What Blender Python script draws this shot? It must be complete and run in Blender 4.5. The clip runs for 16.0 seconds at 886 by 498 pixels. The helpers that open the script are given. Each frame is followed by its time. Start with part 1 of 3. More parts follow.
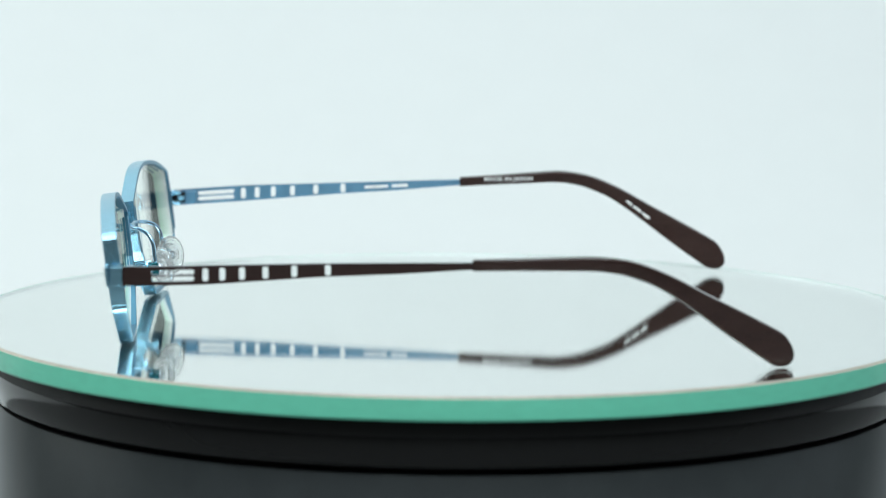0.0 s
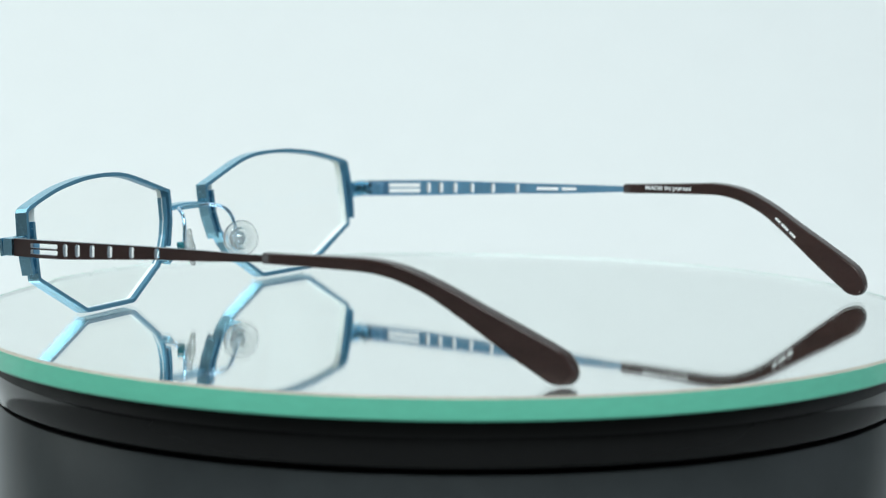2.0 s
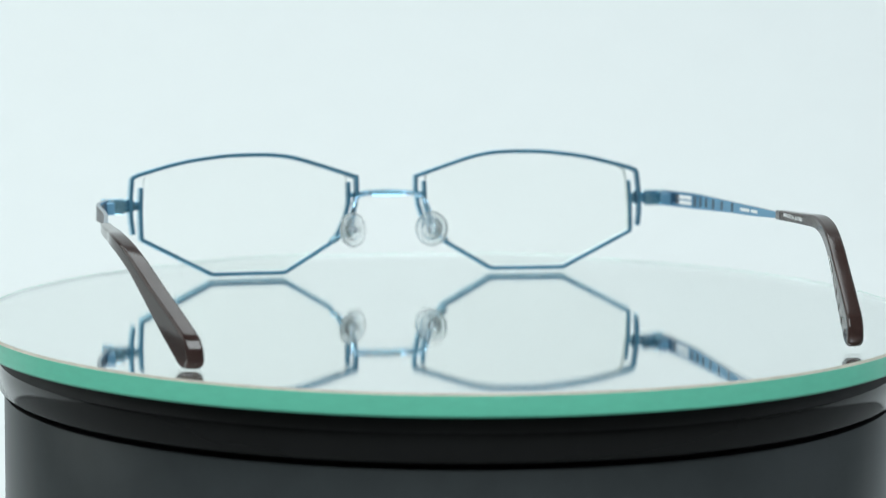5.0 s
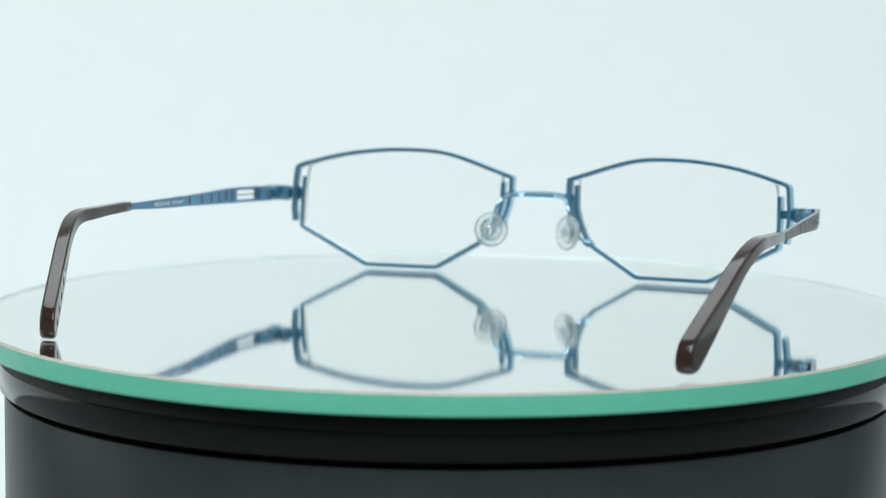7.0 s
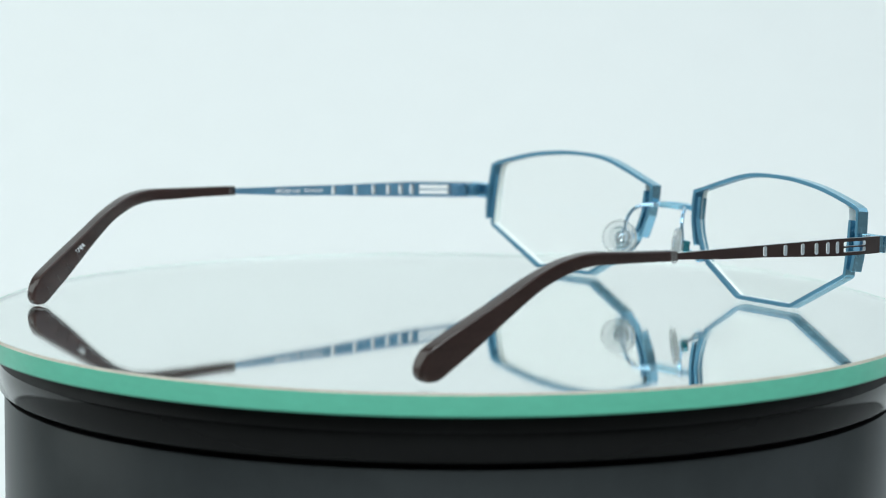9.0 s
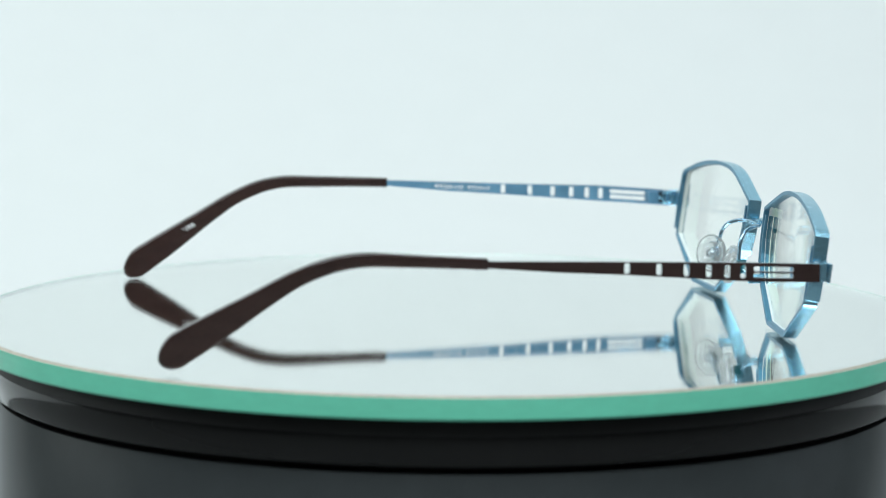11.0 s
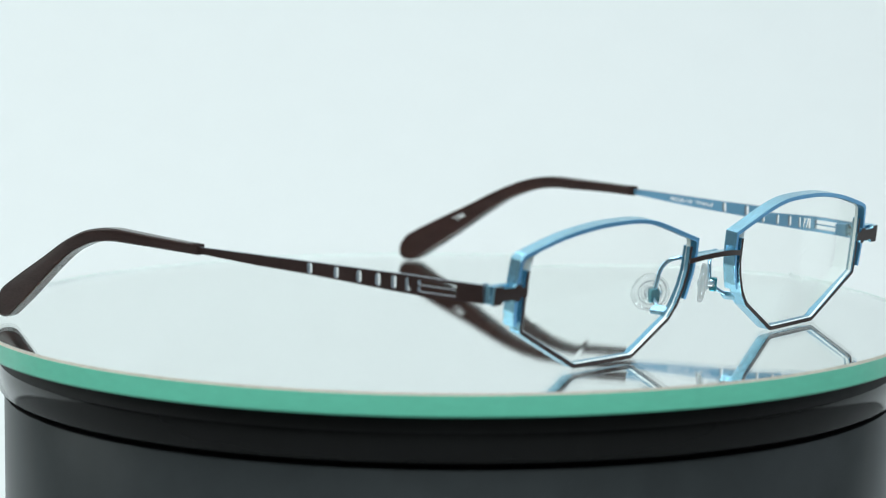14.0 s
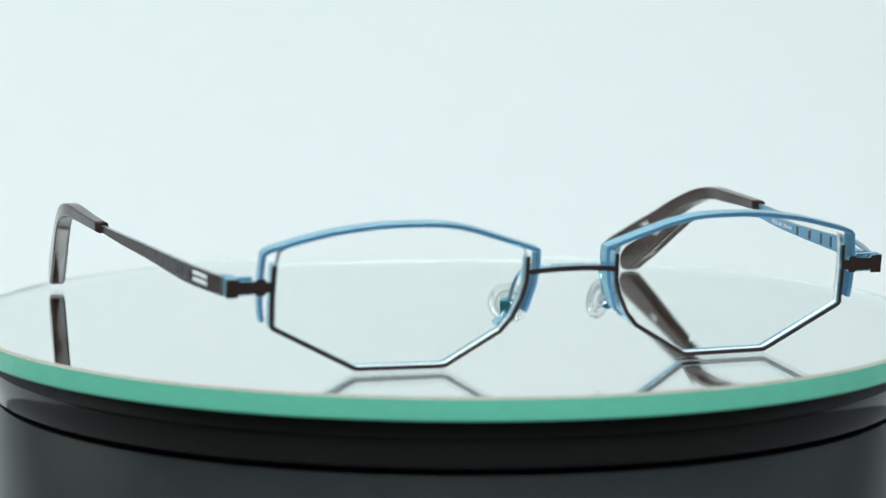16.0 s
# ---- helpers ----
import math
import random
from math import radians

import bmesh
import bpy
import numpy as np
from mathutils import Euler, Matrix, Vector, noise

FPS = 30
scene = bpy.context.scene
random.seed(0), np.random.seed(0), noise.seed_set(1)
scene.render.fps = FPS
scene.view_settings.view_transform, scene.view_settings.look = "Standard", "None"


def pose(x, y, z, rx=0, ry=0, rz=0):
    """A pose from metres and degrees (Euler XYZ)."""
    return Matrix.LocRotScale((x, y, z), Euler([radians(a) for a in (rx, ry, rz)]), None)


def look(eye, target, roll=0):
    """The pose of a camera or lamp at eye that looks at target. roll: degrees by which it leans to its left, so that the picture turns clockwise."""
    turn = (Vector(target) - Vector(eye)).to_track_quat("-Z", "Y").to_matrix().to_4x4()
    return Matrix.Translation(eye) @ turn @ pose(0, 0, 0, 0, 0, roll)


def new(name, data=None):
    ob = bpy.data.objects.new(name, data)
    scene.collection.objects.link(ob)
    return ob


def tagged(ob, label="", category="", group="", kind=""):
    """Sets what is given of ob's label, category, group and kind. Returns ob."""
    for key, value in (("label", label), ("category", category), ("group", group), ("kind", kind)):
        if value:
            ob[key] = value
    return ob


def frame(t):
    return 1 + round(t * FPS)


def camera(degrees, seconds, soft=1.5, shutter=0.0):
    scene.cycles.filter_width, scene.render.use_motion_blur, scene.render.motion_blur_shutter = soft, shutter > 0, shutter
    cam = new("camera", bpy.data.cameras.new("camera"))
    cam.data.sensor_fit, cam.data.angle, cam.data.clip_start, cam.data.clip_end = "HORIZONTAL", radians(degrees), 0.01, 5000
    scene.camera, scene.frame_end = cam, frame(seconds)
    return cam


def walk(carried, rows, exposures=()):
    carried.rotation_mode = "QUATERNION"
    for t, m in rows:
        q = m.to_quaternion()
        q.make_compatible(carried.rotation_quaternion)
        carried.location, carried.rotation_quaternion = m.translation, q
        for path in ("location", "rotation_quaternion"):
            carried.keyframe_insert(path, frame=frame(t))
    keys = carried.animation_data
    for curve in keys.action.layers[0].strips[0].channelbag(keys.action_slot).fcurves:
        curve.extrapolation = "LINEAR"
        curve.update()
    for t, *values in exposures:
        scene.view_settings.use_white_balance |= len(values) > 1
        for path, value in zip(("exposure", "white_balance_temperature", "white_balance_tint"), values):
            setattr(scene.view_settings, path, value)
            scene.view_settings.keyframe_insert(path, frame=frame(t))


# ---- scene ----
cam = camera(15.93, 16.0, soft=1.0)
TOP = 0.100          # height of the mirror's upper face over the table
U = 0.105            # unit of the plan below
DISC = 0.10605       # radius of the mirror disc
EYE = Vector((0.0, -0.6921, TOP + 0.1027))
AIM = Vector((-math.sin(radians(0.0954)) * math.cos(radians(7.264)), math.cos(radians(0.0954)) * math.cos(radians(7.264)), -math.sin(radians(7.264))))


def stand_at(back):
    """The camera on its slider, drawn back along its line of sight by so many metres."""
    e = EYE - AIM * back
    return look(e, e + AIM * 0.7, 0.421)


FAR = 0.0144
walk(cam, [(0.0, stand_at(0)), (2.65, stand_at(0)), (2.95, stand_at(FAR)), (10.5, stand_at(FAR)), (11.2, stand_at(0)),
           (13.65, stand_at(0)), (13.95, stand_at(FAR)), (15.0, stand_at(FAR)), (15.25, stand_at(0)), (16.0, stand_at(0))])
cam.data.dof.use_dof = True
cam.data.dof.focus_distance = 0.690
cam.data.dof.aperture_fstop = 19.0

# ---- light ----
world = bpy.data.worlds.new("studio_air")
scene.world = world
world.use_nodes = True
world.node_tree.nodes["Background"].inputs[0].default_value = (0.85, 0.95, 1.0, 1)
world.node_tree.nodes["Background"].inputs[1].default_value = 0.05


def softbox_lamp(name, place, target, sx, sy, watts, colour):
    data = bpy.data.lights.new(name, "AREA")
    data.shape, data.size, data.size_y, data.energy, data.color = "RECTANGLE", sx, sy, watts, colour
    ob = new(name, data)
    ob.matrix_world = look(place, target)
    return ob


softbox_lamp("softbox_overhead", (-0.15, 0.66, 1.55), (-0.15, 0.66, 0), 1.15, 0.70, 8.25, (0.88, 0.98, 1.0))
softbox_lamp("softbox_left", (-1.35, 0.30, 0.85), (0, 0.45, 0.2), 0.9, 1.2, 6.1, (0.90, 1.0, 0.98))
softbox_lamp("softbox_right", (1.35, 0.30, 0.85), (0, 0.45, 0.2), 0.9, 1.2, 2.9, (0.80, 0.94, 1.04))
# unseen fill added on the camera side to brighten the green edge
softbox_lamp("front_fill", (0, -1.0, 1.6), (0, -0.05, 0.05), 1.3, 0.7, 24.0, (0.88, 0.98, 1.0))


# ---- materials ----
def material(name, colour, rough=0.5, metal=0.0, spec=0.5, coat=0.0, vary=0.06, grain=900.0, bump=0.0, stretch=(1, 1, 1), wear=0.10):
    """A principled material with fine grain and slow mottling in colour, gloss and relief."""
    m = bpy.data.materials.new(name)
    m.use_nodes = True
    nt = m.node_tree
    b = nt.nodes["Principled BSDF"]
    b.inputs["Metallic"].default_value = metal
    b.inputs["Specular IOR Level"].default_value = spec
    b.inputs["Coat Weight"].default_value = coat
    b.inputs["Coat Roughness"].default_value = 0.06
    co = nt.nodes.new("ShaderNodeTexCoord")
    mp = nt.nodes.new("ShaderNodeMapping")
    mp.inputs["Scale"].default_value = stretch
    nt.links.new(co.outputs["Object"], mp.inputs[0])
    fine, slow = nt.nodes.new("ShaderNodeTexNoise"), nt.nodes.new("ShaderNodeTexNoise")
    fine.inputs["Scale"].default_value, slow.inputs["Scale"].default_value = grain, grain / 14
    fine.inputs["Detail"].default_value = slow.inputs["Detail"].default_value = 3
    add = nt.nodes.new("ShaderNodeMath")
    add.operation = "ADD"
    for i, n in enumerate((fine, slow)):
        nt.links.new(mp.outputs[0], n.inputs["Vector"])
        nt.links.new(n.outputs["Fac"], add.inputs[i])
    ramp = nt.nodes.new("ShaderNodeMapRange")
    ramp.inputs[1].default_value, ramp.inputs[2].default_value = 0.6, 1.4
    nt.links.new(add.outputs[0], ramp.inputs[0])
    mix = nt.nodes.new("ShaderNodeMix")
    mix.data_type = "RGBA"
    mix.inputs[6].default_value = (*[c * (1 - vary) for c in colour], 1)
    mix.inputs[7].default_value = (*[min(1, c * (1 + vary)) for c in colour], 1)
    nt.links.new(ramp.outputs[0], mix.inputs[0])
    nt.links.new(mix.outputs[2], b.inputs["Base Color"])
    rr = nt.nodes.new("ShaderNodeMapRange")
    rr.inputs[3].default_value, rr.inputs[4].default_value = rough * (1 - wear), min(1, rough * (1 + wear))
    nt.links.new(ramp.outputs[0], rr.inputs[0])
    nt.links.new(rr.outputs[0], b.inputs["Roughness"])
    if bump:
        bp = nt.nodes.new("ShaderNodeBump")
        bp.inputs["Strength"].default_value, bp.inputs["Distance"].default_value = bump, 0.0002
        nt.links.new(fine.outputs["Fac"], bp.inputs["Height"])
        nt.links.new(bp.outputs[0], b.inputs["Normal"])
    return m


def clear(name, colour, rough=0.0, ior=1.5):
    m = bpy.data.materials.new(name)
    m.use_nodes = True
    nt = m.node_tree
    nt.nodes.remove(nt.nodes["Principled BSDF"])
    g = nt.nodes.new("ShaderNodeBsdfGlass")
    g.inputs["Color"].default_value = (*colour, 1)
    g.inputs["Roughness"].default_value = rough
    g.inputs["IOR"].default_value = ior
    nt.links.new(g.outputs[0], nt.nodes["Material Output"].inputs[0])
    return m


FRONT_BLUE = material("blue_lacquered_front", (0.17, 0.45, 0.76), 0.33, 0.75, grain=9000, vary=0.03, wear=0.04)
BLUE = material("blue_anodised_titanium", (0.31, 0.58, 0.73), 0.27, 1.0, grain=9000, vary=0.02, wear=0.03)
DARK_BLUE = material("slate_blue_inner_finish", (0.092, 0.255, 0.375), 0.36, 0.7, grain=9000, vary=0.04, wear=0.04)
BLUE_SATIN = material("blue_satin_temple_lining", (0.165, 0.365, 0.54), 0.40, 0.7, grain=3000, vary=0.07)
BROWN = material("dark_brown_satin_lacquer", (0.043, 0.026, 0.024), 0.30, 0.0, 0.16, grain=2500, vary=0.14, stretch=(1, 1, 4))
ACETATE = material("glossy_dark_brown_acetate", (0.042, 0.023, 0.020), 0.10, 0.0, 0.42, coat=0.0, grain=700, vary=0.25, stretch=(1, 6, 6))
STEEL = material("polished_steel", (0.72, 0.80, 0.86), 0.16, 1.0, grain=3000, vary=0.04)
BARE_EDGE = material("bare_grey_cut_edge", (0.33, 0.37, 0.41), 0.35, 0.8, grain=3000, vary=0.08)
WHITE_INK = material("white_print", (0.95, 0.96, 0.96), 0.6, grain=4000, vary=0.05)
LENS = bpy.data.materials.new("clear_coated_demo_lens")
LENS.use_nodes = True
_nt = LENS.node_tree
_nt.nodes.remove(_nt.nodes["Principled BSDF"])
_refr, _glos, _mix = _nt.nodes.new("ShaderNodeBsdfRefraction"), _nt.nodes.new("ShaderNodeBsdfAnisotropic"), _nt.nodes.new("ShaderNodeMixShader")
_refr.inputs["Color"].default_value, _refr.inputs["Roughness"].default_value, _refr.inputs["IOR"].default_value = (0.997, 1.0, 0.996, 1), 0.0, 1.5
_glos.inputs["Color"].default_value, _glos.inputs["Roughness"].default_value = (0.92, 1, 0.95, 1), 0.0
_fr, _pw = _nt.nodes.new("ShaderNodeFresnel"), _nt.nodes.new("ShaderNodeMath")
_fr.inputs["IOR"].default_value = 1.5
_pw.operation = "POWER"
_pw.inputs[1].default_value = 1.4
_nt.links.new(_fr.outputs[0], _pw.inputs[0])
_nt.links.new(_pw.outputs[0], _mix.inputs[0])
_nt.links.new(_refr.outputs[0], _mix.inputs[1])
_nt.links.new(_glos.outputs[0], _mix.inputs[2])
_nt.links.new(_mix.outputs[0], _nt.nodes["Material Output"].inputs[0])
LENS_EDGE = material("frosted_lens_edge", (0.96, 0.97, 0.95), 0.5, grain=2500, vary=0.05)
_nt = LENS_EDGE.node_tree
_tr, _mx = _nt.nodes.new("ShaderNodeBsdfTranslucent"), _nt.nodes.new("ShaderNodeMixShader")
_tr.inputs["Color"].default_value = (0.95, 0.96, 0.94, 1)
_mx.inputs[0].default_value = 0.2
_nt.links.new(_nt.nodes["Principled BSDF"].outputs[0], _mx.inputs[1])
_nt.links.new(_tr.outputs[0], _mx.inputs[2])
_nt.links.new(_mx.outputs[0], _nt.nodes["Material Output"].inputs[0])
WIRE = material("blue_tinted_steel_wire", (0.42, 0.64, 0.80), 0.16, 1.0, grain=3000, vary=0.05)
TEAL = material("teal_anodised_mount", (0.06, 0.30, 0.36), 0.25, 0.9, grain=3000, vary=0.08)
PAD = clear("clear_silicone", (0.995, 1.0, 0.998), 0.07, 1.48)
_nt = PAD.node_tree
_df, _mx = _nt.nodes.new("ShaderNodeBsdfTranslucent"), _nt.nodes.new("ShaderNodeMixShader")
_df.inputs["Color"].default_value = (0.97, 0.99, 0.99, 1)
_mx.inputs[0].default_value = 0.22
_nt.links.new(_nt.nodes["Glass BSDF"].outputs[0], _mx.inputs[1])
_nt.links.new(_df.outputs[0], _mx.inputs[2])
_nt.links.new(_mx.outputs[0], _nt.nodes["Material Output"].inputs[0])
MIRROR_TOP = bpy.data.materials.new("clear_float_glass")
MIRROR_TOP.use_nodes = True
_nt = MIRROR_TOP.node_tree
_nt.nodes.remove(_nt.nodes["Principled BSDF"])
_refr, _glos, _mix = _nt.nodes.new("ShaderNodeBsdfRefraction"), _nt.nodes.new("ShaderNodeBsdfAnisotropic"), _nt.nodes.new("ShaderNodeMixShader")
_refr.inputs["Color"].default_value, _refr.inputs["Roughness"].default_value, _refr.inputs["IOR"].default_value = (0.985, 0.995, 0.99, 1), 0.0, 1.5
_glos.inputs["Color"].default_value, _glos.inputs["Roughness"].default_value = (1, 1, 1, 1), 0.0
_mix.inputs[0].default_value = 0.17
_nt.links.new(_refr.outputs[0], _mix.inputs[1])
_nt.links.new(_glos.outputs[0], _mix.inputs[2])
_nt.links.new(_mix.outputs[0], _nt.nodes["Material Output"].inputs[0])
SILVER = material("silvered_backing", (0.985, 0.99, 0.988), 0.012, 1.0, vary=0.01, grain=60)
GREEN = material("green_glass_edge", (0.23, 0.95, 0.67), 0.22, 0.0, 0.5, vary=0.07, grain=260, stretch=(1, 1, 3))
_nt = GREEN.node_tree
_tr, _mx, _cl, _m2 = (_nt.nodes.new("ShaderNode" + k) for k in ("BsdfTranslucent", "MixShader", "BsdfTransparent", "MixShader"))
_tr.inputs["Color"].default_value = (0.62, 0.92, 0.82, 1)
_mx.inputs[0].default_value = 0.14
_m2.inputs[0].default_value = 0.07
_nt.links.new(_nt.nodes["Principled BSDF"].outputs[0], _mx.inputs[1])
_nt.links.new(_tr.outputs[0], _mx.inputs[2])
_nt.links.new(_mx.outputs[0], _m2.inputs[1])
_nt.links.new(_cl.outputs[0], _m2.inputs[2])
_nt.links.new(_m2.outputs[0], _nt.nodes["Material Output"].inputs[0])
ARRIS = material("ground_glass_arris", (0.60, 0.56, 0.47), 0.45, vary=0.2, grain=800)
# pale colour stands for backdrop light passing through the far edge
PALE = material("pale_lit_edge_liner", (0.88, 0.94, 0.93), 0.5, vary=0.05, grain=400)
BLACK_RING = material("satin_black_plastic", (0.0100, 0.0098, 0.0100), 0.12, 0.0, 0.30, vary=0.15, grain=120, wear=0.04)
BLACK = material("glossy_black_plastic", (0.0500, 0.0560, 0.0590), 0.30, 0.0, 0.10, vary=0.12, grain=120, wear=0.04)
BLACK_DULL = material("dull_black_plastic", (0.006, 0.006, 0.006), 0.6, vary=0.2, grain=220)
PAPER = material("white_backdrop_paper", (0.84, 0.86, 0.86), 0.85, 0.0, 0.2, vary=0.012, grain=40)
# tone of the unseen shell, set for bounce and for what gloss reflects
WALL = material("unseen_light_grey_wall", (0.34, 0.345, 0.345), 0.9, vary=0.06, grain=20)
TABLE = material("grey_laminate_table", (0.24, 0.245, 0.245), 0.6, 0.0, 0.3, vary=0.06, grain=30)


# ---- mesh helpers ----
def mesh_of(name, verts, faces, mats, idx=None, smooth=False):
    me = bpy.data.meshes.new(name)
    me.from_pydata([tuple(v) for v in verts], [], faces)
    for m in mats:
        me.materials.append(m)
    for i, p in enumerate(me.polygons):
        p.use_smooth = smooth
        if idx:
            p.material_index = idx[i]
    bm = bmesh.new()
    bm.from_mesh(me)
    bmesh.ops.remove_doubles(bm, verts=bm.verts, dist=1e-7)
    bmesh.ops.recalc_face_normals(bm, faces=bm.faces)
    bm.to_mesh(me)
    bm.free()
    return me


def part(name, me, parent, label="", bevel=0.0):
    """Links a mesh as one object under a thing or a part."""
    ob = new(name, me)
    ob.parent = parent
    if label:
        tagged(ob, label)
    if bevel:
        mod = ob.modifiers.new("bevel", "BEVEL")
        mod.width, mod.segments, mod.limit_method, mod.angle_limit = bevel, 2, "ANGLE", radians(40)
        mod.harden_normals = False
    return ob


def lathe(profile, n=160):
    """Vertices, faces and profile indices of a turned form round z."""
    verts, faces, idx = [], [], []
    for r, z in profile:
        verts += [(r * math.cos(2 * math.pi * k / n), r * math.sin(2 * math.pi * k / n), z) for k in range(n)]
    for i in range(len(profile) - 1):
        for k in range(n):
            a, b = i * n + k, i * n + (k + 1) % n
            faces.append((a, b, b + n, a + n))
            idx.append(i)
    return verts, faces, idx


def smooth_curve(points, n=6):
    """A Catmull-Rom curve through the points."""
    p = [np.array(q, float) for q in points]
    p = [2 * p[0] - p[1], *p, 2 * p[-1] - p[-2]]
    out = []
    for i in range(1, len(p) - 2):
        for k in range(n):
            t = k / n
            out.append(0.5 * (2 * p[i] + (p[i + 1] - p[i - 1]) * t + (2 * p[i - 1] - 5 * p[i] + 4 * p[i + 1] - p[i + 2]) * t * t
                              + (3 * p[i] - p[i - 1] - 3 * p[i + 1] + p[i + 2]) * t ** 3))
    return out + [p[-2]]


def tube(points, radius, n=10):
    """A round wire along points, capped."""
    verts, faces = [], []
    pts = [Vector(p) for p in points]
    up = Vector((0.1, 0.2, 1)).normalized()
    for i, p in enumerate(pts):
        d = (pts[min(i + 1, len(pts) - 1)] - pts[max(i - 1, 0)]).normalized()
        a = d.cross(up).normalized()
        b = d.cross(a)
        verts += [p + (a * math.cos(2 * math.pi * k / n) + b * math.sin(2 * math.pi * k / n)) * radius for k in range(n)]
    for i in range(len(pts) - 1):
        for k in range(n):
            a, b = i * n + k, i * n + (k + 1) % n
            faces.append((a, b, b + n, a + n))
    faces += [tuple(range(n)), tuple(range(len(verts) - n, len(verts)))]
    return verts, faces


def box(x0, x1, y0, y1, z0, z1):
    v = [(x, y, z) for x in (x0, x1) for y in (y0, y1) for z in (z0, z1)]
    return v, [(0, 1, 3, 2), (4, 6, 7, 5), (0, 4, 5, 1), (2, 3, 7, 6), (0, 2, 6, 4), (1, 5, 7, 3)]


# ---- the studio ----
def studio():
    verts, faces = [], []
    line = [(0.20, 0.0), (0.75, 0.0)] + [(0.75 + 0.5 * math.sin(a), 0.5 - 0.5 * math.cos(a)) for a in np.linspace(0.1, math.pi / 2, 16)] + [(1.25, 2.4)]
    for x in (-1.9, 1.9):
        verts += [(x, y, z) for y, z in line]
    n = len(line)
    faces = [(i, i + 1, n + i + 1, n + i) for i in range(n - 1)]
    verts += [(x, y + (0.004 if z > 0.3 else 0), z - 0.004) for x, y, z in verts]
    faces += [tuple(2 * n + q for q in reversed(f)) for f in faces]
    sweep = new("backdrop", mesh_of("backdrop", verts, faces, [PAPER], smooth=True))
    tagged(sweep, "seamless white paper sweep lit evenly from above", "backdrop", kind="structure")
    # unseen shell added round the set to close it and bounce light
    for name, b in (("wall_north", (-2.1, 2.1, 2.0, 2.1, -0.8, 2.5)), ("wall_south", (-2.1, 2.1, -2.1, -2.0, -0.8, 2.5)),
                    ("wall_west", (-2.1, -2.0, -2.0, 2.0, -0.8, 2.5)), ("wall_east", (2.0, 2.1, -2.0, 2.0, -0.8, 2.5)),
                    ("ceiling", (-2.1, 2.1, -2.1, 2.1, 2.5, 2.6)), ("floor", (-2.1, 2.1, -2.1, 2.1, -0.9, -0.8))):
        ob = new(name, mesh_of(name, *box(*b), [WALL]))
        tagged(ob, "unseen added plain light grey studio " + name.split("_")[0], name.split("_")[0], kind="structure")
    table = new("table", mesh_of("table", *box(-1.9, 1.9, -1.95, 0.75, -0.05, -0.006), [TABLE]))
    tagged(table, "wide plain grey studio table, partly under white paper", "table", kind="structure")


studio()


# ---- turntable ----
def turntable():
    """Glossy black drum, a narrow groove, and a top ring whose shoulder slopes in towards the mirror."""
    base = new("display_turntable")
    tagged(base, "round glossy black display turntable under a mirror disc", "turntable")
    v, f, i = lathe([(r * DISC, TOP + z) for r, z in ((0.0, -0.106), (0.932, -0.106), (0.94, -0.1048), (0.94, -0.0165), (0.9388, -0.01635), (0.915, -0.0163), (0.912, -0.0149), (0.0, -0.0149))])
    part("drum", mesh_of("drum", v, f, [BLACK, BLACK_DULL], [1 if k >= 4 else 0 for k in i]), base, "glossy black drum")
    v, f, i = lathe([(r * DISC, TOP + z) for r, z in ((0.0, -0.0148), (0.949, -0.0148), (0.9515, -0.0146), (0.9520, -0.0100), (0.9512, -0.0088), (0.9495, -0.0078), (0.9465, -0.0068), (0.9430, -0.0060), (0.9385, -0.0053), (0.0, -0.0053))])
    # shoulder faces take dull black to hold the shade cast by the mirror
    part("top_ring", mesh_of("top_ring", v, f, [BLACK_RING, BLACK_DULL], [1 if k >= 4 else 0 for k in i]), base, "glossy black top ring, its shoulder coloured dull black as shade")
    v, f, i = lathe([(r * DISC, TOP + z) for r, z in ((0.0, -0.0053), (0.90, -0.0053), (0.90, -0.00495), (0.0, -0.00495))])
    part("felt_pad", mesh_of("felt_pad", v, f, [BLACK_DULL]), base, "thin black felt pad")
    for ch in base.children:
        for p in ch.data.polygons:
            p.use_smooth = abs(p.normal.z) < 0.5
    return base


def mirror_disc():
    """A thick silvered glass disc: clear upper face, green edge, fine ground arris."""
    t = 0.0049
    c = 0.0005
    base = new("mirror_disc")
    tagged(base, "round thick glass mirror with polished green edge", "mirror")
    v, f, i = lathe([(0.0, 0.0), (DISC - c, 0.0)], 240)
    face = mesh_of("glass_face", v, f, [MIRROR_TOP])
    if face.polygons[0].normal.z < 0:
        face.flip_normals()
    part("glass_face", face, base, "clear glass upper face").visible_shadow = False
    # last two faces: added inner liner, pale in place of light through the glass
    v, f, i = lathe([(DISC - c, 0.0), (DISC, -c), (DISC, c - t), (DISC - c, -t), (DISC - c - 0.0002, -t), (DISC - c - 0.0002, -0.0001)], 240)
    part("polished_edge", mesh_of("polished_edge", v, f, [ARRIS, GREEN, PALE], [(0, 1, 1, 2, 2)[k] for k in i]), base, "green glass edge with a ground arris and an added pale liner")
    v, f, i = lathe([(0.0, -0.0033), (DISC - c - 0.0003, -0.0033), (DISC - c - 0.0003, -t), (0.0, -t)], 240)
    part("silver_backing", mesh_of("silver_backing", v, f, [SILVER, BLACK_DULL], [0 if k == 0 else 1 for k in i]), base, "silvered mirror backing")
    return base


stand = turntable()
stand.location = (0.0005, 0, 0)
disc = mirror_disc()
disc.location = (0.0005, 0, TOP)


# ---- eyeglasses ----
DEPTH = 0.028        # depth of the rims, in units of U
LEAN = 0.0036        # by how much a rim's front edge lies below its back edge
BAR = 0.0088         # width of a rim bar


